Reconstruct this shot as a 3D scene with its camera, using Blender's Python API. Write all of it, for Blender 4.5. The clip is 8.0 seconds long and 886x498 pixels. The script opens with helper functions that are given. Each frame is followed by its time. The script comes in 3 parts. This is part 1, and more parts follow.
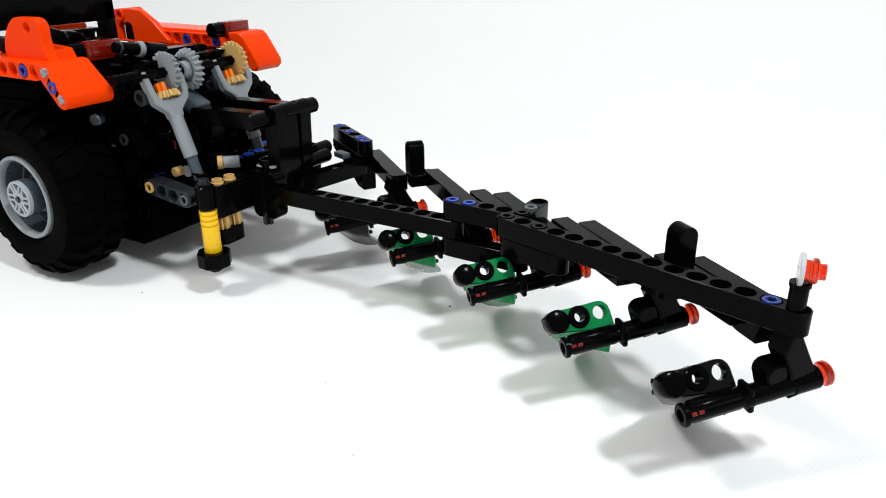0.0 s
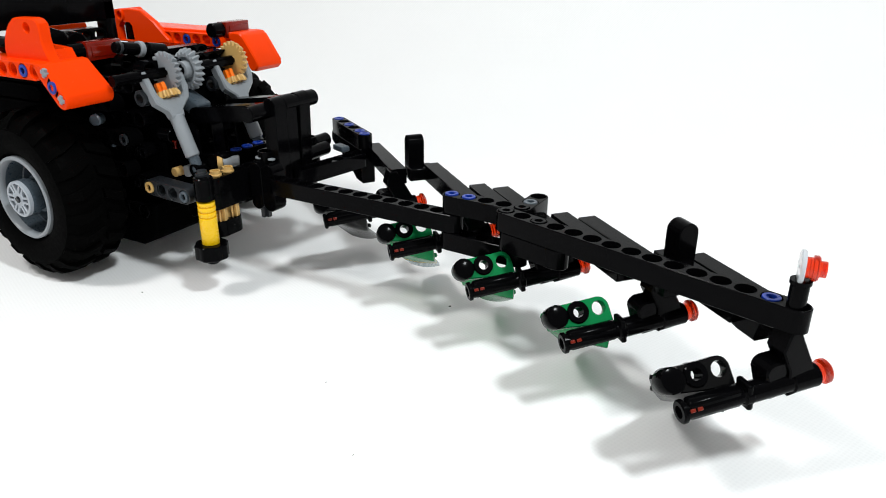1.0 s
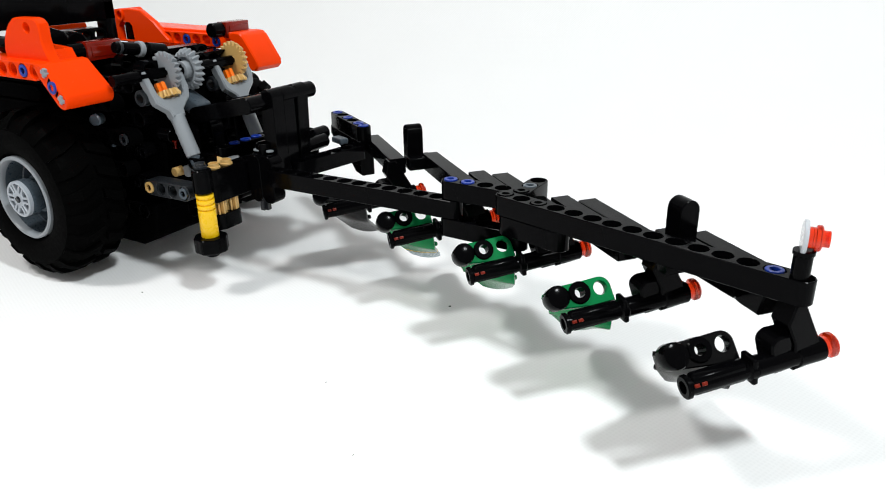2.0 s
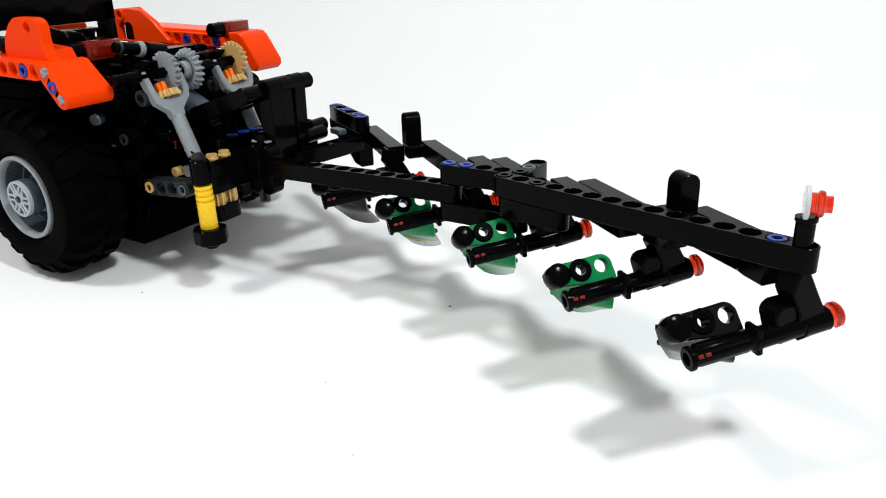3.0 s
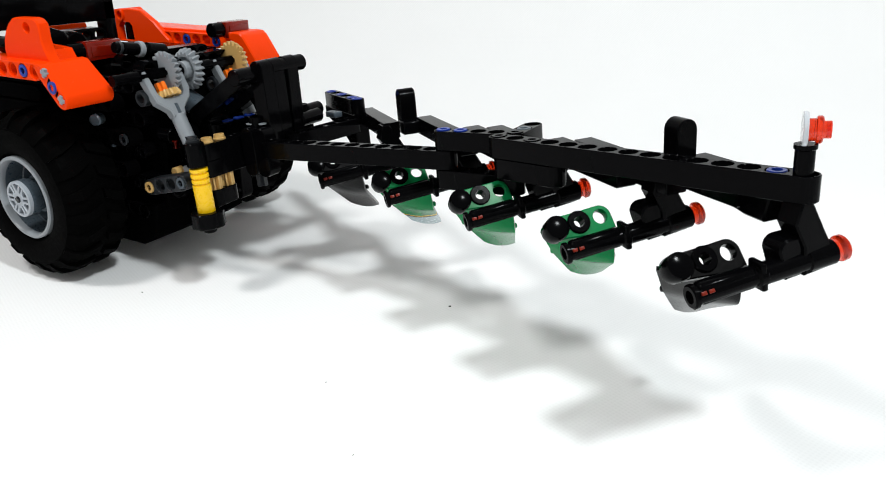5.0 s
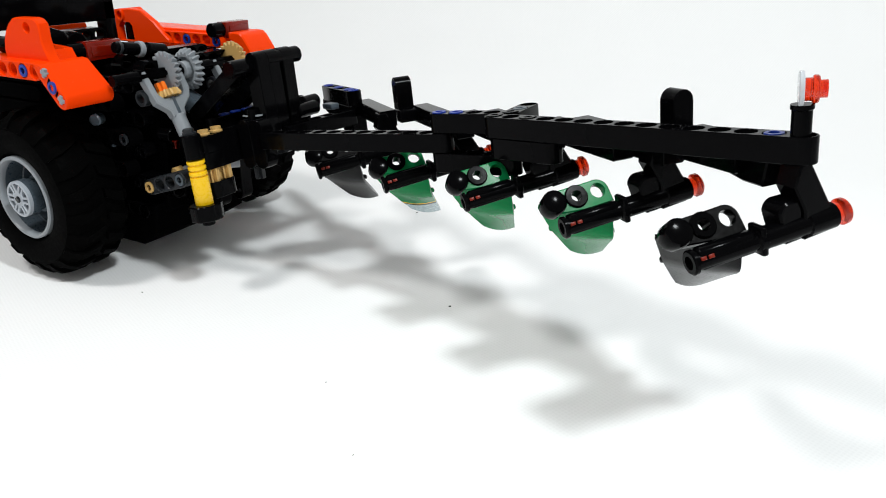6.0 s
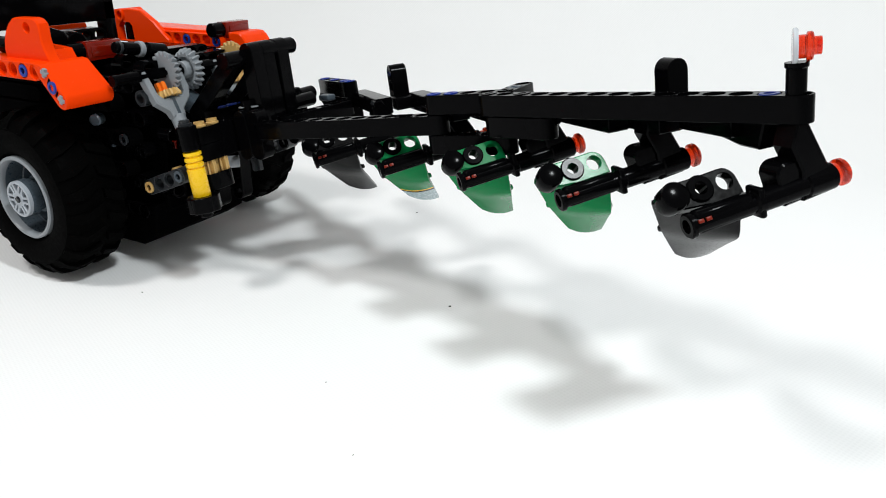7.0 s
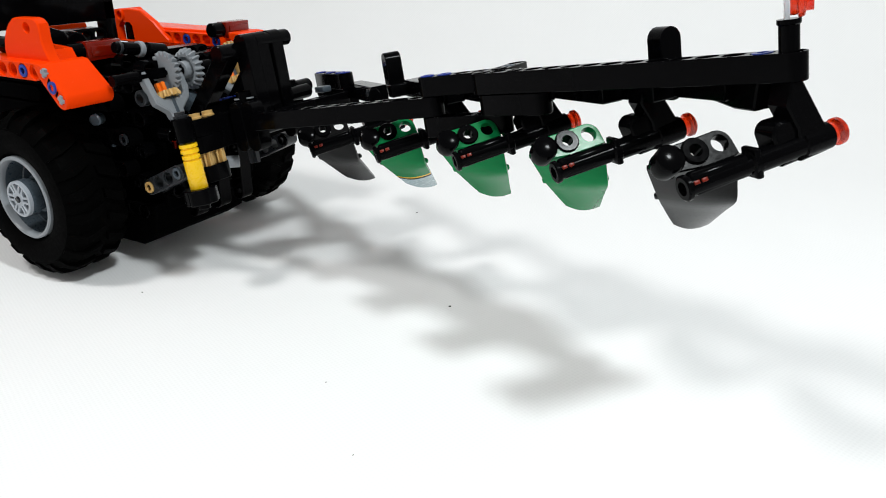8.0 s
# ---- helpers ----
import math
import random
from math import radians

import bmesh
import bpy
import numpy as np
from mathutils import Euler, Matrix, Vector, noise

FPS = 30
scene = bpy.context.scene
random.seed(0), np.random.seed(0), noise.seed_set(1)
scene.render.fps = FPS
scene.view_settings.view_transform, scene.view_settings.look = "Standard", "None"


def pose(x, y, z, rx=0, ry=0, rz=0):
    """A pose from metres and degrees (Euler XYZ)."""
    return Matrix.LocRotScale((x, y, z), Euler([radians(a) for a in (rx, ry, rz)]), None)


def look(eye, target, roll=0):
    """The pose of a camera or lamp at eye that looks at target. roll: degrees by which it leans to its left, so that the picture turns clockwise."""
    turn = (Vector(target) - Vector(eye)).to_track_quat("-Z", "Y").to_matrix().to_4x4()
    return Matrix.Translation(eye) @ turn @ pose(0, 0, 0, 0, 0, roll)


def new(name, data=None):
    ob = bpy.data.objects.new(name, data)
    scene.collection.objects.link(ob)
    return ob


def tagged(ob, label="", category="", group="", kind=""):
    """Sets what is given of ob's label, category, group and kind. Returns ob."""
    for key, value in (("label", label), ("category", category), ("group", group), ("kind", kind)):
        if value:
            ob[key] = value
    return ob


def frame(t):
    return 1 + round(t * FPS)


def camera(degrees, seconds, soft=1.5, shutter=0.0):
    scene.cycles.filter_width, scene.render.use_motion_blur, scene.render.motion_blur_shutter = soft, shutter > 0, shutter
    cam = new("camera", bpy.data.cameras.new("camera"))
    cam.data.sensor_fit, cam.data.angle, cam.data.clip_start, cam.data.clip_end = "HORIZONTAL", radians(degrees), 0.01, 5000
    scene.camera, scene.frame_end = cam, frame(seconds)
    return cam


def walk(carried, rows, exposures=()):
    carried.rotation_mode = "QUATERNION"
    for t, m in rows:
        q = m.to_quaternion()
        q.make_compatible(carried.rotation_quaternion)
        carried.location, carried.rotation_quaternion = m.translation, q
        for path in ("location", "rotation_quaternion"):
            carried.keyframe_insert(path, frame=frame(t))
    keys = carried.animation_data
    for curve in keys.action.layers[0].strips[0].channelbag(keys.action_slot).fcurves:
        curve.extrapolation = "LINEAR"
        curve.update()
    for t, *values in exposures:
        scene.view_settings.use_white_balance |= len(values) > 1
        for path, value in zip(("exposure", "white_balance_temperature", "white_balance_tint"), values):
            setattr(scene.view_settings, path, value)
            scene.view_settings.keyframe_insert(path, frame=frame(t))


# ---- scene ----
# A toy tractor lifts its toy plough in front of a standing camera. One stud is 8 mm.
EYE = Vector((0.35299, -0.26188, 0.15760))
AZ, TILT = radians(120.727), radians(-22.712)
AIM = EYE + Vector((math.cos(AZ) * math.cos(TILT), math.sin(AZ) * math.cos(TILT), math.sin(TILT)))
cam = camera(61.798, 8.0, soft=1.0)
walk(cam, [(0, look(EYE, AIM, -0.448)), (8.0, look(EYE, AIM, -0.448))],
     exposures=[(0, 0.0), (3.5, 0.0), (4.5, -0.03), (6.5, -0.12), (8.0, -0.19)])

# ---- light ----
# Even background light stands in for the bounce of an unseen room.
world = bpy.data.worlds.new("room_fill")
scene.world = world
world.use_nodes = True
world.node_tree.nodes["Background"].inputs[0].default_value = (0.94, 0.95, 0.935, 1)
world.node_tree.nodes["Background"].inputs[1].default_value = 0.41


def lamp(name, eye, target, size, watts, colour):
    data = bpy.data.lights.new(name, "AREA")
    data.shape, data.size, data.energy, data.color = "DISK", size, watts, colour
    ob = new(name, data)
    ob.matrix_world = look(eye, target)
    return tagged(ob, kind="structure")


lamp("key_lamp", (0.745, -0.20, 0.92), (0.28, 0.0, 0.0), 0.13, 7.5, (0.925, 0.983, 1.0))
lamp("second_lamp", (-0.10, -0.40, 0.82), (0.28, 0.0, 0.0), 0.16, 3.8, (0.975, 0.975, 0.965))


# ---- materials ----
def material(name, colour, rough=0.3, spec=0.4, metal=0.0, vary=0.12, scale=60.0, bump=0.012, grain=900.0, transmit=0.0, ior=1.5):
    """Moulded plastic: colour with faint mottling, gloss broken by fine scratches and a fine grain."""
    m = bpy.data.materials.new(name)
    m.use_nodes = True
    nt = m.node_tree
    b = nt.nodes["Principled BSDF"]
    b.inputs["Metallic"].default_value = metal
    b.inputs["Specular IOR Level"].default_value = spec
    b.inputs["IOR"].default_value = ior
    b.inputs["Transmission Weight"].default_value = transmit
    co = nt.nodes.new("ShaderNodeTexCoord")
    n1 = nt.nodes.new("ShaderNodeTexNoise")
    n1.inputs["Scale"].default_value, n1.inputs["Detail"].default_value = scale, 4
    nt.links.new(co.outputs["Object"], n1.inputs["Vector"])
    mix = nt.nodes.new("ShaderNodeMix")
    mix.data_type = "RGBA"
    mix.inputs[6].default_value = (*[c * (1 - vary) for c in colour], 1)
    mix.inputs[7].default_value = (*[min(1, c * (1 + vary)) for c in colour], 1)
    nt.links.new(n1.outputs["Fac"], mix.inputs[0])
    nt.links.new(mix.outputs[2], b.inputs["Base Color"])
    n2 = nt.nodes.new("ShaderNodeTexNoise")
    n2.inputs["Scale"].default_value, n2.inputs["Detail"].default_value = grain, 3
    nt.links.new(co.outputs["Object"], n2.inputs["Vector"])
    mr = nt.nodes.new("ShaderNodeMapRange")
    mr.inputs[1].default_value, mr.inputs[2].default_value = 0.3, 0.7
    mr.inputs[3].default_value, mr.inputs[4].default_value = rough * 0.8, rough * 1.25
    nt.links.new(n2.outputs["Fac"], mr.inputs[0])
    nt.links.new(mr.outputs[0], b.inputs["Roughness"])
    bp = nt.nodes.new("ShaderNodeBump")
    bp.inputs["Strength"].default_value, bp.inputs["Distance"].default_value = bump, 0.0002
    nt.links.new(n2.outputs["Fac"], bp.inputs["Height"])
    nt.links.new(bp.outputs[0], b.inputs["Normal"])
    return m


BLACK = material("black_plastic", (0.0013, 0.0013, 0.0016), 0.13, 0.5, ior=1.12)
# BLACK again, lightened so the end shares carry the floor's reflection.
LIT_BLACK = material("lit_black_plastic", (0.002, 0.002, 0.0022), 0.2, 0.5, ior=1.28)
# BLACK with its sheen cut, so the inner frame stays dark as in shade.
SHADE_BLACK = material("shade_black_plastic", (0.0013, 0.0013, 0.0015), 0.6, 0.15, ior=1.05)
RUBBER = material("tyre_rubber", (0.0014, 0.0014, 0.0014), 0.5, 0.3, ior=1.06, bump=0.3, vary=0.25, grain=600)
ORANGE = material("orange_plastic", (0.87, 0.047, 0.001), 0.22, 0.07, vary=0.04)
LGREY = material("light_grey_plastic", (0.25, 0.27, 0.29), 0.33, 0.4, vary=0.05)
DGREY = material("dark_grey_plastic", (0.013, 0.015, 0.018), 0.33, 0.4, vary=0.06)
TAN = material("tan_plastic", (0.56, 0.35, 0.12), 0.33, 0.4, vary=0.05)
YELLOW = material("yellow_plastic", (0.92, 0.55, 0.005), 0.28, 0.4, vary=0.03)
GREEN = material("green_plastic", (0.004, 0.19, 0.055), 0.18, 0.10, vary=0.06)
BLUE = material("blue_plastic", (0.004, 0.032, 0.29), 0.3, 0.4, vary=0.05)
AXLE_ORANGE = material("bright_orange_plastic", (0.95, 0.19, 0.01), 0.3, 0.4, vary=0.03)
RED_CLEAR = material("clear_red_plastic", (0.90, 0.045, 0.006), 0.08, 0.5, transmit=0.75, vary=0.03)
RED_DARK = material("dark_clear_red_plastic", (0.26, 0.009, 0.002), 0.1, 0.4, transmit=0.4, vary=0.05)
RED_PRINT = material("red_mark", (0.17, 0.011, 0.003), 0.3, 0.3)
CLEAR = material("milky_clear_plastic", (0.72, 0.76, 0.80), 0.15, 0.5, transmit=0.35, vary=0.03)
PALE = material("pale_grey_plastic", (0.42, 0.52, 0.55), 0.25, 0.35, vary=0.04)
SLATE = material("slate_grey_plastic", (0.06, 0.078, 0.096), 0.3, 0.4, vary=0.05)
STEEL = material("silver_print", (0.36, 0.39, 0.43), 0.35, 0.5, vary=0.06)


def cloth_material():
    """White non-woven cloth: a lattice of small pressed dots, faint creases and dust."""
    m = material("white_cloth", (0.90, 0.90, 0.898), 0.9, 0.1, vary=0.015, scale=14, bump=0.1, grain=1500)
    nt = m.node_tree
    b = nt.nodes["Principled BSDF"]
    co = nt.nodes["Texture Coordinate"]
    mp = nt.nodes.new("ShaderNodeMapping")
    mp.inputs["Rotation"].default_value = (0, 0, radians(37))
    mp.inputs["Scale"].default_value = (620, 620, 620)
    nt.links.new(co.outputs["UV"], mp.inputs["Vector"])
    vo = nt.nodes.new("ShaderNodeTexVoronoi")
    vo.voronoi_dimensions = "2D"
    vo.inputs["Scale"].default_value, vo.inputs["Randomness"].default_value = 1.0, 0.12
    nt.links.new(mp.outputs[0], vo.inputs["Vector"])
    wv = nt.nodes.new("ShaderNodeTexNoise")
    wv.inputs["Scale"].default_value, wv.inputs["Detail"].default_value = 9.0, 3
    nt.links.new(co.outputs["Object"], wv.inputs["Vector"])
    add = nt.nodes.new("ShaderNodeMath")
    add.operation = "MULTIPLY_ADD"
    add.inputs[1].default_value = 3.0
    nt.links.new(wv.outputs["Fac"], add.inputs[0])
    nt.links.new(vo.outputs["Distance"], add.inputs[2])
    dots = nt.nodes.new("ShaderNodeMapRange")
    dots.inputs[1].default_value, dots.inputs[2].default_value = 0.15, 0.5
    dots.inputs[3].default_value, dots.inputs[4].default_value = 0.968, 1.0
    nt.links.new(vo.outputs["Distance"], dots.inputs[0])
    mul = nt.nodes.new("ShaderNodeMix")
    mul.data_type, mul.blend_type = "RGBA", "MULTIPLY"
    mul.inputs[0].default_value = 1.0
    nt.links.new(b.inputs["Base Color"].links[0].from_socket, mul.inputs[6])
    nt.links.new(dots.outputs[0], mul.inputs[7])
    nt.links.new(mul.outputs[2], b.inputs["Base Color"])
    bp = nt.nodes.new("ShaderNodeBump")
    bp.inputs["Strength"].default_value, bp.inputs["Distance"].default_value = 0.09, 0.0006
    nt.links.new(add.outputs[0], bp.inputs["Height"])
    nt.links.new(bp.outputs[0], b.inputs["Normal"])
    return m


CLOTH = cloth_material()

# ---- building kit; sizes in millimetres ----
MM = 0.001
PLACED = {}


def T(x, y, z, rx=0, ry=0, rz=0):
    return Matrix.LocRotScale((x, y, z), Euler([radians(a) for a in (rx, ry, rz)]), None)


def axes(at, along, up):
    """A pose at a point, x along one direction and z as near to up as can be."""
    x = Vector(along).normalized()
    z = Vector(up) - x * x.dot(Vector(up))
    z.normalize()
    y = z.cross(x)
    return Matrix(((x.x, y.x, z.x, at[0]), (x.y, y.y, z.y, at[1]), (x.z, y.z, z.z, at[2]), (0, 0, 0, 1)))


def finish(bm, angle=35):
    bmesh.ops.recalc_face_normals(bm, faces=bm.faces)
    bmesh.ops.scale(bm, vec=(MM, MM, MM), verts=bm.verts)
    me = bpy.data.meshes.new("part")
    bm.to_mesh(me)
    bm.free()
    me.polygons.foreach_set("use_smooth", [True] * len(me.polygons))
    me.set_sharp_from_angle(angle=radians(angle))
    return me


def thing(name, at, label, category, group="", kind=""):
    ob = new(name)
    ob.empty_display_size = 0.01
    m = T(*at)
    ob.matrix_basis = Matrix.Translation(Vector(at) * MM)
    PLACED[ob] = m
    return tagged(ob, label, category, group, kind)


def part(name, me, mat, parent, m=None, label=""):
    """One mesh under a thing or a part. m: its pose in the world at the start, in millimetres."""
    m = m if m is not None else Matrix.Identity(4)
    if not me.materials:
        me.materials.append(mat)
    elif me.materials[0] is not mat:
        me = me.copy()
        me.materials[0] = mat
    ob = new(name, me)
    ob.parent = parent
    local = PLACED[parent].inverted() @ m
    local.translation = local.translation * MM
    ob.matrix_basis = local
    PLACED[ob] = m
    if label:
        ob["label"] = label
    return ob


put = part


def ring_pts(r, n, cx=0.0, cy=0.0, a0=0.0):
    return [(cx + r * math.cos(a0 + 2 * math.pi * i / n), cy + r * math.sin(a0 + 2 * math.pi * i / n)) for i in range(n)]


def slot_pts(length, r, n=8):
    """The outline of a bar with round ends."""
    pts = [(length + r * math.cos(a), r * math.sin(a)) for a in [(-0.5 + i / n) * math.pi for i in range(n + 1)]]
    return pts + [(r * math.cos(a), r * math.sin(a)) for a in [(0.5 + i / n) * math.pi for i in range(n + 1)]]


def shrink(pts, d):
    """Moves a closed outline inwards by d."""
    n, area = len(pts), 0.0
    for i in range(n):
        area += pts[i][0] * pts[(i + 1) % n][1] - pts[(i + 1) % n][0] * pts[i][1]
    s, out = (1 if area > 0 else -1), []
    for i in range(n):
        a, p, c = Vector(pts[i - 1]), Vector(pts[i]), Vector(pts[(i + 1) % n])
        e1, e2 = (p - a).normalized(), (c - p).normalized()
        n1, n2 = Vector((-e1.y, e1.x)) * s, Vector((-e2.y, e2.x)) * s
        k = (n1 + n2) / max(0.35, 1 + n1.dot(n2))
        out.append((p.x + k.x * d, p.y + k.y * d))
    return out


def add_plate(bm, outer, holes, z0, z1, ch=0.25):
    """A plate with holes and broken edges between two heights."""
    caps = [[], []]
    for k, loop in enumerate([outer, *holes]):
        inner = shrink(loop, ch) if k == 0 else shrink(loop, -ch * 0.4)
        rings = [[bm.verts.new((x, y, z)) for x, y in src] for src, z in ((inner, z0), (loop, z0 + ch), (loop, z1 - ch), (inner, z1))]
        n = len(loop)
        for a, b in zip(rings, rings[1:]):
            for i in range(n):
                bm.faces.new((a[i], a[(i + 1) % n], b[(i + 1) % n], b[i]))
        for side, ring in ((0, rings[0]), (1, rings[3])):
            caps[side] += [bm.edges.get((ring[i], ring[(i + 1) % n])) for i in range(n)]
    for edges in caps:
        bmesh.ops.triangle_fill(bm, use_beauty=True, use_dissolve=False, edges=edges)


def add_beam(bm, outer, centres, r0=2.65, r1=3.3):
    """A beam between -3.9 and 3.9 with stepped holes: a wide sunk rim at each face and a narrower bore."""
    caps = [[], []]
    ch = 0.22
    stacks = [[(shrink(outer, ch), -3.9), (outer, -3.9 + ch), (outer, 3.9 - ch), (shrink(outer, ch), 3.9)]]
    for c in centres:
        a, b, e = ring_pts(r0, 16, *c), ring_pts(r1, 16, *c), ring_pts(r1 + 0.12, 16, *c)
        stacks.append([(e, -3.9), (b, -3.75), (b, -3.0), (a, -3.0), (a, 3.0), (b, 3.0), (b, 3.75), (e, 3.9)])
    for stack in stacks:
        rings = [[bm.verts.new((x, y, z)) for x, y in pts] for pts, z in stack]
        n = len(rings[0])
        for a, b in zip(rings, rings[1:]):
            for i in range(n):
                bm.faces.new((a[i], a[(i + 1) % n], b[(i + 1) % n], b[i]))
        for side, ring in ((0, rings[0]), (1, rings[-1])):
            caps[side] += [bm.edges.get((ring[i], ring[(i + 1) % n])) for i in range(n)]
    for edges in caps:
        bmesh.ops.triangle_fill(bm, use_beauty=True, use_dissolve=False, edges=edges)


def plate(outer, holes=(), z0=-3.9, z1=3.9, ch=0.25):
    bm = bmesh.new()
    add_plate(bm, outer, list(holes), z0, z1, ch)
    return finish(bm)


KEPT = {}


def liftarm(n, holed=True):
    """A straight stud-less beam: n round holes along x with sunk rims, hole axis z."""
    if (n, holed) not in KEPT:
        bm = bmesh.new()
        out, cs = slot_pts(8 * (n - 1), 3.9), [8 * i for i in range(n)]
        if holed:
            add_beam(bm, out, [(c, 0) for c in cs])
        else:
            add_plate(bm, out, [], -3.9, 3.9, 0.3)
        KEPT[n, holed] = finish(bm)
    return KEPT[n, holed]


def bent_liftarm(n, k):
    """An L-shaped beam with n holes along x and k more along y from the last one."""
    bm = bmesh.new()
    L, h = 8 * (n - 1), 8 * (k - 1)
    def arc(cx, cy, a0, a1, r=3.9, m=8):
        return [(cx + r * math.cos(radians(a0 + (a1 - a0) * i / m)), cy + r * math.sin(radians(a0 + (a1 - a0) * i / m))) for i in range(m + 1)]
    out = arc(0, 0, 90, 270) + arc(L, 0, 270, 360) + arc(L, h, 0, 180) + [(L - 3.9, 3.9)]
    hs = [(8 * i, 0) for i in range(n)] + [(L, 8 * i) for i in range(1, k)]
    add_beam(bm, out, hs)
    return finish(bm)


def lathe(profile, seg=24, angle=35):
    """Turns a profile of (radius, height) about z; radius 0 closes it."""
    bm = bmesh.new()
    rows = []
    for r, z in profile:
        rows.append([bm.verts.new((0, 0, z))] if r <= 0 else [bm.verts.new((x, y, z)) for x, y in ring_pts(r, seg)])
    for a, b in zip(rows, rows[1:]):
        for i in range(seg):
            j = (i + 1) % seg
            if len(a) > 1 and len(b) > 1:
                bm.faces.new((a[i], a[j], b[j], b[i]))
            elif len(a) > 1:
                bm.faces.new((a[i], a[j], b[0]))
            elif len(b) > 1:
                bm.faces.new((a[0], b[j], b[i]))
    return finish(bm, angle)


def rod(r, z0, z1, ch=0.3, seg=20):
    return lathe([(0, z0), (r - ch, z0), (r, z0 + ch), (r, z1 - ch), (r - ch, z1), (0, z1)], seg)


def tube(r, hole, z0, z1, ch=0.25, seg=20):
    return lathe([(hole, z0), (r - ch, z0), (r, z0 + ch), (r, z1 - ch), (r - ch, z1), (hole, z1), (hole, z0)], seg)


def block(sx, sy, sz, ch=0.5):
    bm = bmesh.new()
    bmesh.ops.create_cube(bm, size=1, matrix=Matrix.Diagonal((sx, sy, sz, 1)))
    bmesh.ops.bevel(bm, geom=bm.edges[:], offset=ch, segments=2, affect="EDGES", profile=0.5)
    return finish(bm, 50)


def pin_head():
    """The slotted end of a friction pin: a collar with a notch."""
    bm = bmesh.new()
    outer = ring_pts(2.8, 20)
    add_plate(bm, outer, [ring_pts(1.55, 16)], -0.4, 0.9, 0.15)
    for a in (0, math.pi):
        c, s = math.cos(a), math.sin(a)
        for x in (1.4,):
            bmesh.ops.create_cube(bm, size=1, matrix=Matrix.Translation((c * x, s * x, 0.1)) @ Matrix.Diagonal((0.9, 0.8, 0.8, 1)))
    return finish(bm)


def axle(length, r=2.35):
    """A cross-shaped axle along z."""
    w = r * 0.42
    q = [(w, r), (w, w), (r, w), (r, -w), (w, -w), (w, -r), (-w, -r), (-w, -w), (-r, -w), (-r, w), (-w, w), (-w, r)]
    return plate(q[::-1], (), 0, length, 0.15)


def gear(teeth, r, thick, hole=2.4, face=0.62):
    """A bevel gear about z: teeth on the rim, slanting towards one face, and a raised hub."""
    bm = bmesh.new()
    n = teeth * 4
    def outline(rad, depth):
        pts = []
        for i in range(n):
            a, k = 2 * math.pi * i / n, i % 4
            pts.append(((rad if k in (1, 2) else rad - depth) * math.cos(a), (rad if k in (1, 2) else rad - depth) * math.sin(a)))
        return pts
    lo, hi = outline(r, 2.0), outline(r * 0.84, 1.2)
    A = [bm.verts.new((x, y, 0)) for x, y in lo]
    B = [bm.verts.new((x, y, thick * 0.35)) for x, y in lo]
    C = [bm.verts.new((x, y, thick)) for x, y in hi]
    D = [bm.verts.new((x, y, thick)) for x, y in ring_pts(r * face, n)]
    E = [bm.verts.new((x, y, thick * 0.5)) for x, y in ring_pts(r * face * 0.94, n)]
    F = [bm.verts.new((x, y, thick * 0.5)) for x, y in ring_pts(hole, n)]
    G = [bm.verts.new((x, y, 0)) for x, y in ring_pts(hole, n)]
    for a, b in ((A, B), (B, C), (C, D), (D, E), (E, F), (F, G), (G, A)):
        for i in range(n):
            j = (i + 1) % n
            bm.faces.new((a[i], a[j], b[j], b[i]))
    return finish(bm, 30)


def prism(outline, y0, y1, ch=0.5):
    """An outline in x and z, given as (x, z), pushed from y0 to y1."""
    me = plate(outline, (), -y1, -y0, ch)
    me.transform(Matrix.Rotation(radians(90), 4, "X"))
    return me


def along(m, x=0, y=0, z=0):
    return m @ Matrix.Translation((x, y, z))


PIN = pin_head()
UP_Y = T(0, 0, 0, 90)


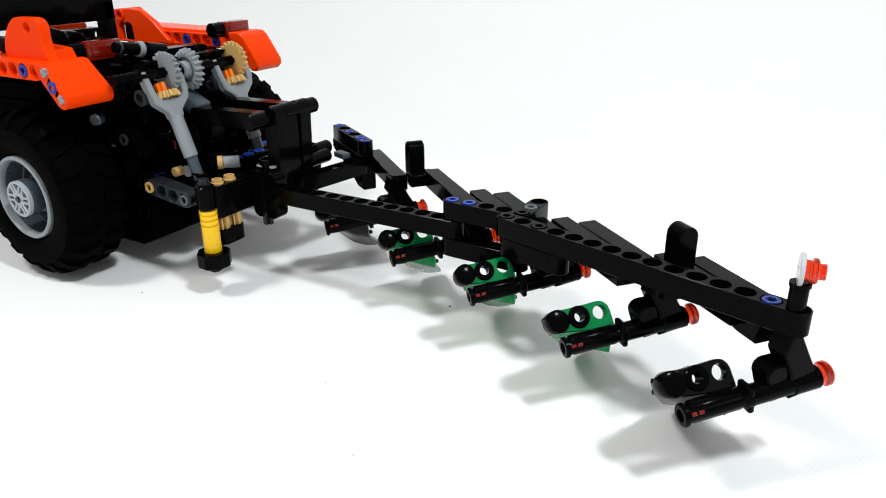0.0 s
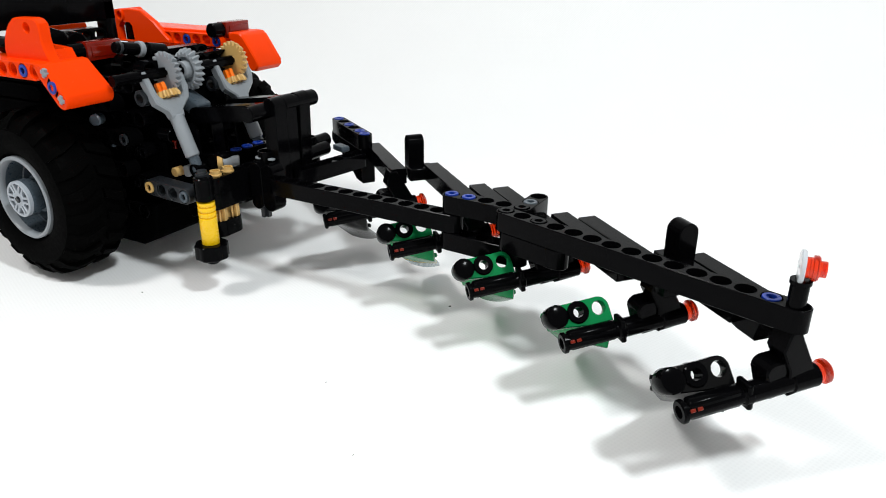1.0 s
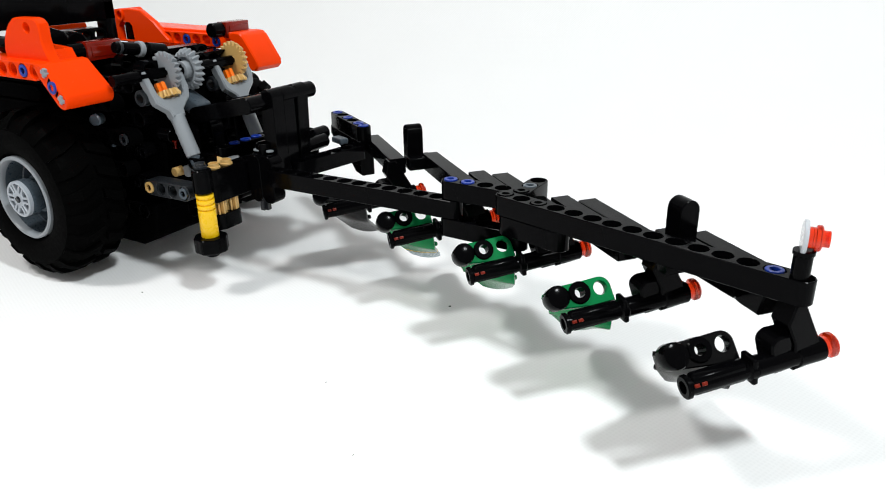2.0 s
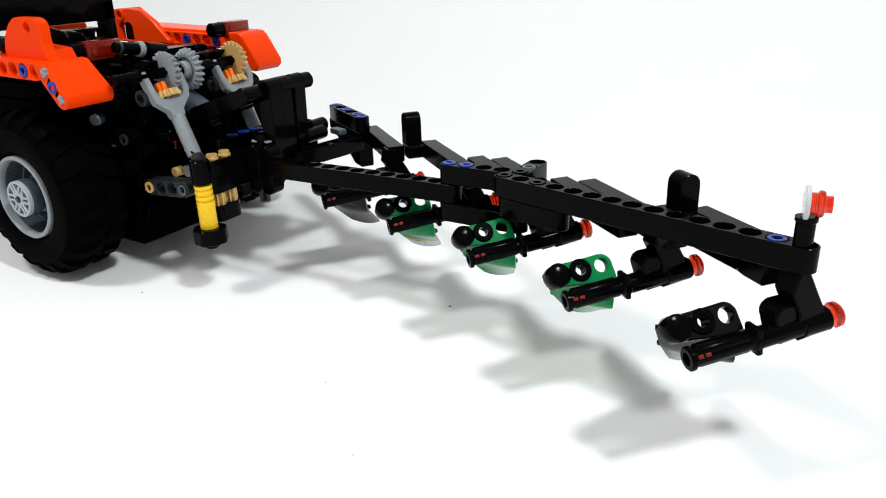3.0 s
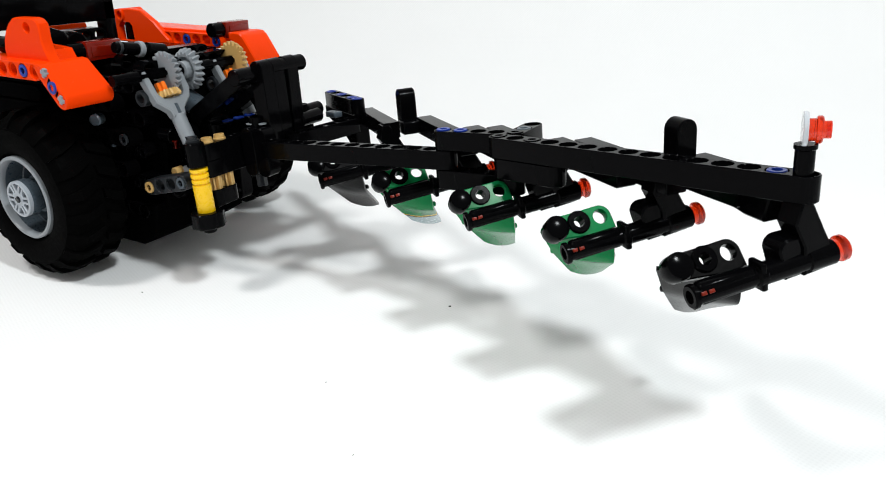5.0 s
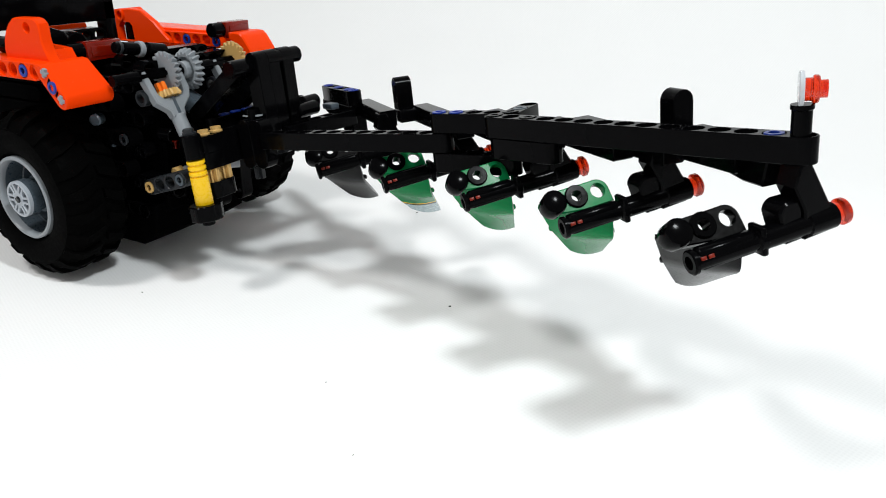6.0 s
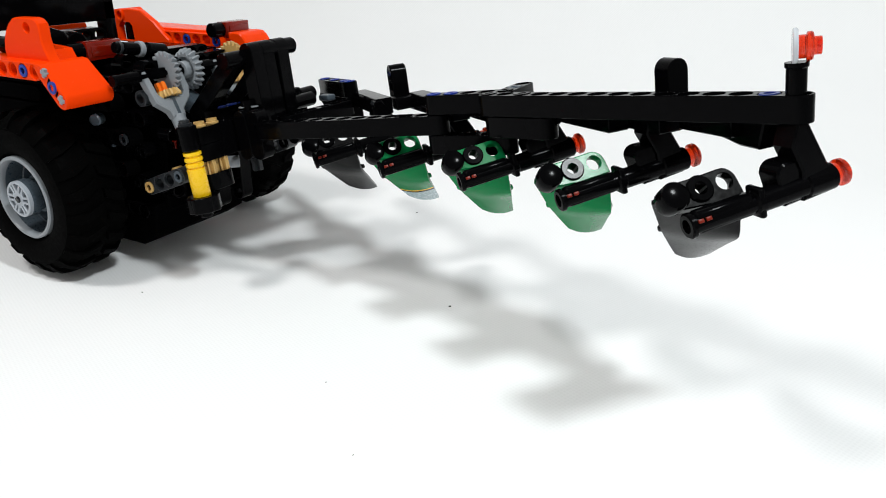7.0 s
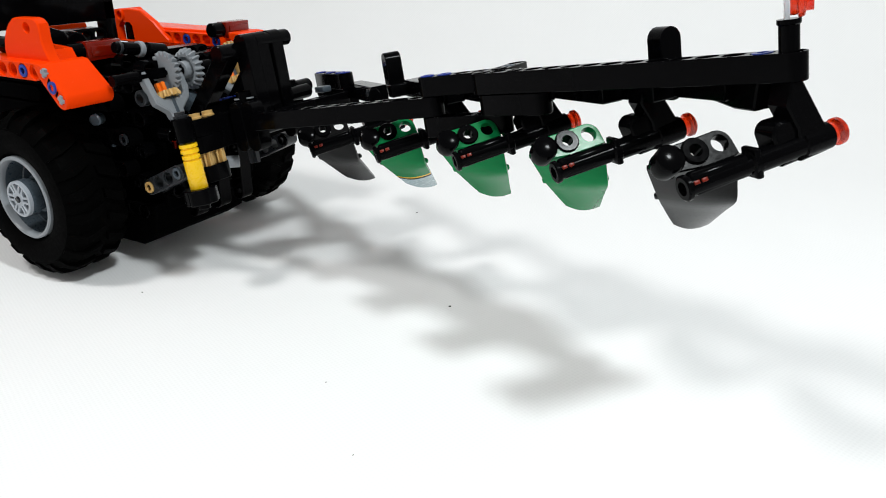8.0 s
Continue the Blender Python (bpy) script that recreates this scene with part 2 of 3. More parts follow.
# ---- the setting: one white cloth, lying flat and rising behind in a wide bend ----
def build_cloth():
    bm = bmesh.new()
    prof = [(-1.2, 0.0), (-0.5, 0.0), (0.0, 0.0), (0.22, 0.0)]
    R, y0 = 0.30, 0.22
    prof += [(y0 + R * math.sin(radians(a)), R - R * math.cos(radians(a))) for a in range(6, 85, 6)]
    prof += [(y0 + R + 0.06, 0.6), (y0 + R + 0.1, 1.5)]
    xs = [-2.0 + 0.1 * i for i in range(41)]
    turn = Matrix.Rotation(radians(16), 4, "Z")
    rows = []
    for y, z in prof:
        rows.append([bm.verts.new(turn @ Vector((x, y, z + (0.0015 * math.sin(9 * x + 3 * z) if z > 0.05 else 0)))) for x in xs])
    for a, b in zip(rows, rows[1:]):
        for i in range(len(xs) - 1):
            bm.faces.new((a[i], a[i + 1], b[i + 1], b[i]))
    run = [0.0]
    for (ya, za), (yb, zb) in zip(prof, prof[1:]):
        run.append(run[-1] + math.hypot(yb - ya, zb - za))
    place = {v: (xs[i], run[j]) for j, row in enumerate(rows) for i, v in enumerate(row)}
    lay = bm.loops.layers.uv.new("UVMap")
    for f in bm.faces:
        for lp in f.loops:
            lp[lay].uv = place[lp.vert]
    bmesh.ops.recalc_face_normals(bm, faces=bm.faces)
    bmesh.ops.solidify(bm, geom=bm.faces[:], thickness=0.0006)
    me = bpy.data.meshes.new("cloth")
    bm.to_mesh(me)
    bm.free()
    me.materials.append(CLOTH)
    me.polygons.foreach_set("use_smooth", [True] * len(me.polygons))
    ob = new("backdrop", me)
    lo = max(v.co.z for v in me.vertices if abs(v.co.x) < 0.3 and abs(v.co.y) < 0.2)
    ob.location.z = -lo
    return tagged(ob, "white non-woven cloth lying flat and rising behind the toy", "backdrop", kind="structure")


build_cloth()


def build_speck(x, y, size, turn):
    me = block(size, size * 0.45, size * 0.4, size * 0.1)
    me.materials.append(BLACK)
    ob = new("dust_speck", me)
    ob.matrix_basis = pose(x * MM, y * MM, size * 0.2 * MM, 0, 0, turn)
    tagged(ob, "tiny dark dust speck lying on the white cloth", "dust speck", "specks on the cloth")


for sx, sy, ss, st in ((198.6, 3.6, 1.1, 30), (61.2, -57.7, 0.8, 10), (224.7, -105.4, 0.55, 70), (116.7, 104.2, 0.9, 0), (189.1, -75.4, 0.5, 50)):
    build_speck(sx, sy, ss, st)

# ---- the tractor ----
tractor = thing("toy_tractor", (0, 0, 0), "orange and black toy tractor of beams and pins with grey-hubbed wheels", "toy tractor")
WHEEL_Z = 42.0


def tyre_mesh(R=42.0, w=16.5, r=20.4):
    """A fat balloon tyre with thick bars across each shoulder, its axis along z."""
    prof = [(r, -w + 4), (r + 2, -w + 1.5), (r + 7, -w), (R - 8, -w + 0.3), (R - 4.2, -w + 3), (R - 2.6, -w + 7), (R - 2.2, 0)]
    prof += [(a, -b) for a, b in prof[-2::-1]]
    bm = bmesh.new()
    seg = 60
    rows = [[bm.verts.new((x, y, z)) for x, y in ring_pts(a, seg)] for a, z in prof]
    rows.append(rows[0])
    for a, b in zip(rows, rows[1:]):
        for i in range(seg):
            j = (i + 1) % seg
            bm.faces.new((a[i], a[j], b[j], b[i]))
    return finish(bm, 30)


def tread_bar(side, R=42.0, w=16.5):
    """One bar: from the sidewall over the shoulder to the middle, slanting."""
    bm = bmesh.new()
    path = [(R - 7.0, w + 0.1, 0.0), (R - 3.2, w - 2.2, 0.0), (R - 0.4, w - 6.0, 0.015), (R, w - 10.0, 0.05), (R - 0.1, 1.2, 0.11)]
    prev = None
    for (rad, z, sl), hw in zip(path, (0.045, 0.05, 0.055, 0.055, 0.05)):
        q = []
        for da, dr in ((-hw, 0), (hw, 0), (hw * 1.15, -3.2), (-hw * 1.15, -3.2)):
            t = sl + da
            q.append(bm.verts.new(((rad + dr) * math.cos(t), (rad + dr) * math.sin(t), side * (z if dr == 0 else min(z, w - 3.0)))))
        if prev:
            for e in range(4):
                bm.faces.new((prev[e], prev[(e + 1) % 4], q[(e + 1) % 4], q[e]))
        else:
            bm.faces.new(q)
        prev = q
    bm.faces.new(prev[::-1])
    return finish(bm, 30)


BARS = {1: tread_bar(1), -1: tread_bar(-1)}


def spoke_hub():
    """A small wheel face with six pairs of spokes, looking along z."""
    bm = bmesh.new()
    slots = []
    for i in range(6):
        a = 2 * math.pi * i / 6
        c, s = math.cos(a), math.sin(a)
        for lo, hi, h0, h1 in ((3.6, 7.6, 0.5, 0.75),):
            slots.append([(c * x - s * y, s * x + c * y) for x, y in ((lo, -h0), (hi, -h1), (hi, h1), (lo, h0))])
        b = a + math.pi / 6
        c, s = math.cos(b), math.sin(b)
        slots.append([(c * x - s * y, s * x + c * y) for x, y in ((4.4, -0.75), (7.5, -2.1), (7.8, 0.0), (7.5, 2.1), (4.4, 0.75))])
    add_plate(bm, ring_pts(9.0, 40), slots + [ring_pts(1.6, 12)], 0.0, 2.2, 0.2)
    return finish(bm, 30)


def build_wheel(side):
    """side -1: the near wheel, 1: the far one. The rim faces outwards."""
    m = T(0, -55.0 if side < 0 else 70.5, WHEEL_Z, 90 if side < 0 else -90)
    w = part("wheel", tyre_mesh(), RUBBER, tractor, m, "black rubber tyre with thick bars on a grey rim")
    rim = lathe([(20.9, 15.4), (20.3, 16.0), (19.3, 15.9), (18.7, 15.0), (18.5, 12.4), (19.4, 12.2), (20.9, 12.2), (20.9, 15.4)], 56)
    part("rim", rim, LGREY, w, m, "light grey plastic rim")
    # A darker grey than the rim stands in for shade inside the dish.
    dish = lathe([(18.5, 12.4), (17.8, 4.0), (17.2, 3.6), (16.6, -9.0), (9.0, -11.0), (0, -11.0), (0, -13), (18, -13), (20.3, -14), (20.3, 12.2), (18.5, 12.4)], 56)
    part("shaded_rim_dish", dish, SLATE, w, m, "deep wheel dish, its grey darkened for the shade inside")
    neck = lathe([(0, -11.5), (8.8, -11.5), (8.8, -3), (9.4, -2.4), (9.4, 0.6), (8.2, 1.2), (8.2, 3.4), (9.4, 4.0), (9.4, 7.0), (8.0, 7.6), (8.0, 10.6), (9.1, 11.2), (9.1, 15.6), (0, 15.6)], 36)
    part("hub_barrel", neck, SLATE, w, m, "ridged blue-grey hub barrel")
    part("hub_face", spoke_hub(), STEEL, w, along(m, z=15.6), "silver-grey hub face with spokes")
    part("axle_end", axle(1.4, 1.5), DGREY, w, along(m, z=17.2))
    # Dark blocks deepen the painted shade of the dish.
    for i in range(3):
        a = 2 * math.pi * i / 3 + 0.5
        part("rim_block", block(6, 7, 10, 0.8), DGREY, w, m @ T(13.6 * math.cos(a), 13.6 * math.sin(a), -5.0, 0, 0, math.degrees(a)))
    for half in (-1, 1):
        for i in range(22):
            part("tread_bar", BARS[half], RUBBER, w, m @ T(0, 0, 0, 0, 0, 360 * (i + (0.5 if half > 0 else 0)) / 22))
    return w


build_wheel(-1)
build_wheel(1)


def pin_at(parent, mat, x, y, z, facing=-1, name="pin"):
    """A pin end in a side face at y, looking towards -y or +y."""
    return part(name, PIN, mat, parent, T(x, y, z, 90 if facing < 0 else -90))


def build_near_fender():
    hole_x = [5.7 + 8 * i for i in range(-4, 4)]
    f = part("fender", liftarm(8), ORANGE, tractor, axes((hole_x[0], -65.2, 104.9), (1, 0, 0), (0, -1, 0)), "glossy orange fender panel")
    top = [(-32, 101.5), (14, 101.5), (33, 103.5), (35, 107.0), (31, 108.4), (-32, 108.6)]
    part("fender_top", prism(top, -61.2, -45, 0.5), ORANGE, f)
    slope = [(29.5, 107.5), (31.5, 108.8), (34.8, 108.4), (36.5, 106.8)] + [(45.3 + 4.1 * math.cos(radians(q)), 93.7 + 4.1 * math.sin(radians(q))) for q in range(42, -150, -16)] + [(32.0, 102.4)]
    part("fender_slope", prism(slope, -69, -45, 0.5), ORANGE, f)
    pin_at(f, BLUE, 41.0, -68.7, 99.0)
    for x, z in ((39.2, 101.6), (43.4, 96.4)):
        part("slot", block(1.0, 0.5, 3.0, 0.1), SHADE_BLACK, f, T(x, -69.0, z, 0, 40))
    for y in (-61.2, -53.2):
        part("seam", block(14.0, 0.25, 0.25, 0.05), SHADE_BLACK, f, T(41.6, y, 101.2, 0, 45))
    for x, z in ((37.0, 105.0), (45.8, 94.2)):
        part("axle_end", axle(1.6, 2.0), LGREY, f, T(x, -68.0, z, 90, 20, 0))
    pin_at(f, BLUE, 21.7, -68.5, 104.9)
    # upright lug of the fender, its foot on the panel
    lug = [(0, 107.6), (-0.6, 112), (0.8, 116.5), (3.2, 120.5), (6.5, 124), (10, 126.2), (13, 126.9), (18, 126.9), (24, 127.0), (27.2, 126.4), (29, 124.8), (29.4, 122.4), (29.2, 118), (30.2, 113.5), (32.4, 109.6), (34, 107.6)]
    bm = bmesh.new()
    add_plate(bm, lug, [ring_pts(2.3, 16, 20.0, 122.6)], 57.0, 62.5, 0.6)
    me = finish(bm)
    me.transform(Matrix.Rotation(radians(90), 4, "X"))
    part("fender_lug", me, ORANGE, f)
    part("lug_web", prism([(1, 107.6), (2, 113), (6, 114.5), (28, 113), (31, 107.6)], -57.2, -47, 0.8), ORANGE, f)


def build_far_fender():
    xs = [5.7 + 16 - 8 * i for i in range(8)]
    f = part("fender", liftarm(8), ORANGE, tractor, axes((xs[-1], 49.2, 104.9), (1, 0, 0), (0, -1, 0)), "glossy orange fender panel")
    part("fender_top", prism([(-60, 105.5), (28, 105.5), (33, 106.5), (30, 110.0), (-60, 110.2)], 49.5, 69, 0.5), ORANGE, f)
    slope = [(27.5, 108.8), (31.0, 110.2), (36.5, 109.8), (39.0, 107.8), (48.2, 94.6), (48.2, 91.8), (45.6, 89.4), (42.6, 89.6), (30.0, 103.4)]
    part("fender_slope", prism(slope, 49, 69, 0.7), ORANGE, f)
    for i in (0, 3):
        pin_at(f, BLUE, xs[i], 45.8, 104.9)
    bm = bmesh.new()
    lug = [(-66, 101), (-66, 117), (-64, 119.4), (-47, 120.6), (-37, 119.9), (-26, 113.5), (-19.5, 107.5), (-15, 104.0), (-15, 101)]
    bay = [(-57.8, 102), (-57.8, 110), (-56, 112.2), (-48.5, 112.6), (-46, 110.5), (-45.5, 102)]
    add_plate(bm, lug, [bay[::-1], ring_pts(2.3, 16, -55.2, 116.6)], -47, -43, 0.6)
    me = finish(bm)
    me.transform(Matrix.Rotation(radians(90), 4, "X"))
    part("fender_lug", me, ORANGE, f)
    part("lug_socket", tube(3.7, 2.3, -58, -42), ORANGE, f, T(-55.2, 0, 116.6, 90))
    # Black block added behind the bay, in place of the shade in it.
    part("bay_backing", block(22, 6, 16, 0.8), BLACK, f, T(-50, 52, 106))
    part("fender_stripe", block(34, 1.0, 1.6, 0.3), STEEL, f, T(2, 44.8, 99.6, 0, 2))


build_near_fender()
build_far_fender()


def build_tail_light(y0, y1, x, z):
    body = part("tail_light", block(7.6, y1 - y0, 8.6, 0.5), RED_DARK, tractor, T(x, (y0 + y1) / 2, z), "dark clear-red brick as tail light")
    part("lens_frame", block(1.0, y1 - y0 - 4, 5.0, 0.3), RED_DARK, body, T(x + 4.0, (y0 + y1) / 2, z))
    part("light_socket", rod(4.0, -5, 5, 0.5), BLACK, body, T(x - 1, y0 - 2.5, z + 0.3, 90))


build_tail_light(-40, -21, 24, 109.8)
build_tail_light(48.5, 66, 24, 111.0)


def build_chassis():
    # Frame and underside run on unseen to x -230, to shade the floor.
    c = part("chassis", prism([(-230, 22), (34, 20), (48, 30), (52, 64), (44, 92), (30, 101), (-230, 101)], -24, 24, 1.0), SHADE_BLACK, tractor, None, "black frame of beams between the wheels")
    # side beams, cross beams and pins that break up the frame
    for y in (-28.2, 28.2):
        for z, x0, n in ((94, -14, 8), (78, -10, 8), (62, -4, 7), (46, -2, 8), (30, -10, 7)):
            part("side_beam", liftarm(n), BLACK, c, axes((x0, y, z), (1, 0, 0), (0, -1, 0)))
    for y in (-36.2,):
        for z, x0, n in ((86, -6, 6), (70, 4, 6), (54, 6, 5), (95, -68, 9), (86, -70, 7), (77, -66, 8)):
            part("side_beam", liftarm(n, x0 > -20), SHADE_BLACK, c, axes((x0, y, z), (1, 0, 0), (0, -1, 0)))
    for x, z in ((46, 101), (56, 70), (54, 42), (30, 103)):
        part("cross_beam", liftarm(7), BLACK, c, axes((x, -24, z), (0, 1, 0), (1, 0, 0)))
    part("rear_axle", rod(5.5, -46, 46, 0.5), BLACK, c, T(0, 0, WHEEL_Z, 90))
    for y in (-14, 2, 18):
        part("rear_post", liftarm(6), BLACK, c, axes((58, y, 30), (0, 0, 1), (0, 1, 0)))
    # small grey pins that catch the light
    for x, y, z, mat in ((44, -40.4, 70, DGREY), (46, -32.4, 62, BLACK), (38, -32.4, 46, BLACK), (8, -40.4, 86, BLACK)):
        pin_at(c, mat, x, y, z)
        part("red_stop", block(3, 3, 4, 0.5), RED_DARK, c, T(60, -24, 66))
    # cross shaft above the frame with two grey bushes
    sh = axes((36.5, -32.0, 111.6), (0, 26, -4.6), (1, 0, 0)) @ T(0, 0, 0, 0, 90)
    part("cross_shaft", rod(2.6, 0, 30, 0.4), BLACK, c, sh)
    part("bush", tube(3.9, 2.4, 0, 2.6), LGREY, c, along(sh, z=13))
    part("bush", tube(3.0, 2.0, 0, 1.6), DGREY, c, along(sh, z=2))
    part("connector", rod(2.9, 0, 9, 0.6), BLACK, c, along(sh, z=4.4))
    part("connector", rod(3.6, 0, 11, 0.6), BLACK, c, along(sh, z=18))
    for i, (x, y, z) in enumerate(((-2, -36, 114), (-2, -26, 112), (-14, -30, 112))):
        part("connector", rod(4.6, -7, 7, 0.6), BLACK, c, T(x, y, z, 90, 0, 70))
    part("cover_plate", block(70, 46, 5, 0.6), BLACK, c, T(-20, -14, 104, 0, 2))
    part("cover_plate", block(44, 30, 4, 0.6), BLACK, c, T(4, 26, 101))
    part("grey_plate", block(14, 9, 8, 1.2), SLATE, c, T(56, -6, 82.4, 0, 24))
    part("tan_bush", tube(3.4, 2.0, 0, 2.6), TAN, c, T(77, -11.0, 56.0, 90, 0, -45))
    part("grey_bush", rod(3.0, -8, 0, 0.4), LGREY, c, T(77, -11.0, 56.0, 90, 0, -45))
    part("bush_arm", liftarm(3, False), BLACK, c, axes((58, -8, 54), (1, 0, 0.12), (0, -1, 0)))
    part("grey_peg", rod(2.9, 0, 6, 0.6), SLATE, c, T(22.6, -36, 77.4, 90, 0, 25))
    part("grey_peg", rod(1.8, 0, 4, 0.4), SLATE, c, T(28.9, -36, 64.9, 70, 0, 60))
    # Low black underbody; its unseen forward length is added to block light.
    part("underside", prism([(-230, 12), (-90, 9), (30, 9), (42, 16), (46, 34), (-230, 34)], -30, 32, 1.0), SHADE_BLACK, c)
    part("white_peg", rod(1.5, 0, 3.4, 0.3), LGREY, c, T(48, -16, 105, 0, 20))
    return c


chassis = build_chassis()


def build_cab():
    k = part("cab_frame", block(8, 78, 42, 0.8), BLACK, tractor, T(-15, -32, 140), "black cab frame")
    part("cab_post", block(8, 6.4, 34, 0.8), BLACK, k, T(-15, 3.6, 112))
    part("seat_back", prism([(-46, 104), (-26, 104), (-30, 117), (-46, 117)], -20, 2, 0.8), ORANGE, k)
    part("cab_beam", liftarm(7), BLACK, k, axes((-15, -52, 112), (0, 1, 0), (1, 0, 0)))
    part("tan_pin", rod(3, 0, 8, 0.4), TAN, k, T(-19, -60, 112, 90))


build_cab()


# ---- the lift: two screw actuators, lower arms and a top link, all on the tractor ----
def build_actuator(y, drive_mat, tilt):
    """A grey fork that hangs on the drive shaft, its tube and the dark rod that slides in it. Local -z runs down the tube."""
    m = T(53.1, y, 98.9) @ T(0, 0, 0, 0, tilt)
    fork = [(-11.4, 2.4), (-8.4, 2.4), (-7.6, -4.0), (-7.0, -9.6), (-4.6, -12.0), (6.2, -12.0), (8.2, -10.0), (8.8, -4.0), (9.4, 0.6), (12.0, 0.6), (12.2, -8.6), (10.2, -13.4), (4.2, -18.4), (3.7, -21.5), (-3.7, -21.5), (-4.2, -18.4), (-9.6, -13.6), (-10.6, -6.0)]
    me = plate(fork[::-1], (), -2.5, 2.5, 0.7)
    me.transform(Matrix.Rotation(radians(90), 4, "X"))
    me.transform(Matrix.Rotation(radians(90), 4, "Z"))
    a = part("actuator", me, LGREY, tractor, m, "light grey screw actuator with a forked head")
    part("tube", tube(3.5, 2.6, -41.4, -20.5, 0.4, 24), LGREY, a, m)
    part("fork_ring", tube(3.9, 2.4, -3.0, 1.0, 0.3, 24), DGREY, a, m @ T(-5, -11.0, -8.5, 90))
    part("small_gear", gear(12, 6.2, 3.2), TAN, a, m @ T(0.6, -0.4, -11.6), "tan bevel gear")
    part("axle_plug", plate([(2.6, 0.9), (0.9, 0.9), (0.9, 2.6), (-0.9, 2.6), (-0.9, 0.9), (-2.6, 0.9), (-2.6, -0.9), (-0.9, -0.9), (-0.9, -2.6), (0.9, -2.6), (0.9, -0.9), (2.6, -0.9)], (), 0, 6, 0.2), AXLE_ORANGE, a, m @ T(0, -2, -10))
    r = part("rod", rod(2.7, -36, -16, 0.3), SLATE, a, along(m, z=-18), "slate grey sliding rod")
    part("rod_eye", tube(3.0, 2.0, -3.0, 3.0), BLACK, r, m @ T(0, 0, -52.8, 90), "black rod eye")
    # the driven gear sits on the frame's shaft and stands still
    part("drive_gear", gear(20, 9.6, 3.8, 1.8, 0.72), drive_mat, chassis, T(53.6, y + 2.8, 99.6, -90), "bevel gear of grey or tan plastic")
    part("shaft_collar", rod(2.8, 0, 14, 0.4), BLACK, chassis, T(53.4, y - 12.4, 99.4, 90))
    return a, r


TILT0 = -20.5
near_actuator, near_rod = build_actuator(-22.0, LGREY, TILT0)
far_actuator, far_rod = build_actuator(22.0, TAN, TILT0)
part("drive_gear", gear(20, 10.2, 3.6), LGREY, chassis, T(53.6, -3.2, 99.0, 90), "bevel gear of grey plastic")
part("gear_hub", tube(4.4, 2.4, 0, 5), LGREY, chassis, T(53.6, -9.2, 99.0, -90))
part("drive_shaft", axle(20), BLACK, chassis, T(53.6, -38, 99.6, -90))
part("drive_shaft", axle(39), BLACK, chassis, T(53.6, -12, 99.6, -90))


def build_lower_arm(y, first, last):
    m = axes((54.2, y, 47.1), (math.cos(radians(-6.4)), 0, math.sin(radians(-6.4))), (0, -1, 0))
    a = part("lower_arm", liftarm(4), DGREY, tractor, m, "dark grey lift arm with pins at both ends")
    part("pin", PIN, first, a, along(m, z=3.7))
    part("pin", PIN, last, a, along(m, x=24, z=3.7))
    part("pivot_pin", rod(2.2, -8, 0, 0.3), BLUE, a, m @ T(-6, 0, -4))
    part("tan_collar", rod(2.4, 0, 5, 0.4), TAN, chassis, m @ T(3, 5, -14, 0, 0, 0))
    part("grey_collar", rod(3.0, 0, 6, 0.5), LGREY, chassis, m @ T(7, 5.5, -19))
    return a


near_arm = build_lower_arm(-34.6, TAN, SLATE)
far_arm = build_lower_arm(37.6, BLACK, BLACK)


def build_top_link():
    m = axes((62, 0, 78), (math.cos(radians(5)), 0, math.sin(radians(5))), (0, -1, 0))
    a = part("top_link", liftarm(6, False), BLACK, tractor, along(m, z=8), "black top link of two beams side by side")
    part("link_beam", liftarm(6, False), BLACK, a, along(m, z=-16))
    part("link_pin", rod(3.9, -8, 16, 0.4), BLACK, a, along(m, x=40))
    return a


top_link = build_top_link()

# ---- the plough, moving as one piece ----
PIVOT = (100, 0, 50)
plough = thing("toy_plough", PIVOT, "black five-furrow toy plough with green shares, behind the tractor", "toy plough")
TOP = 57.6


def lie(x, y, top, yaw):
    """A beam lying flat with upright holes, its top at a height."""
    return T(x, y, top - 3.9, 0, 0, yaw)


def side_up(x, y, top, yaw):
    """A beam lying on its side, smooth face up."""
    a = radians(yaw)
    return axes((x, y, top - 3.9), (math.cos(a), math.sin(a), 0), (math.sin(a), -math.cos(a), 0))


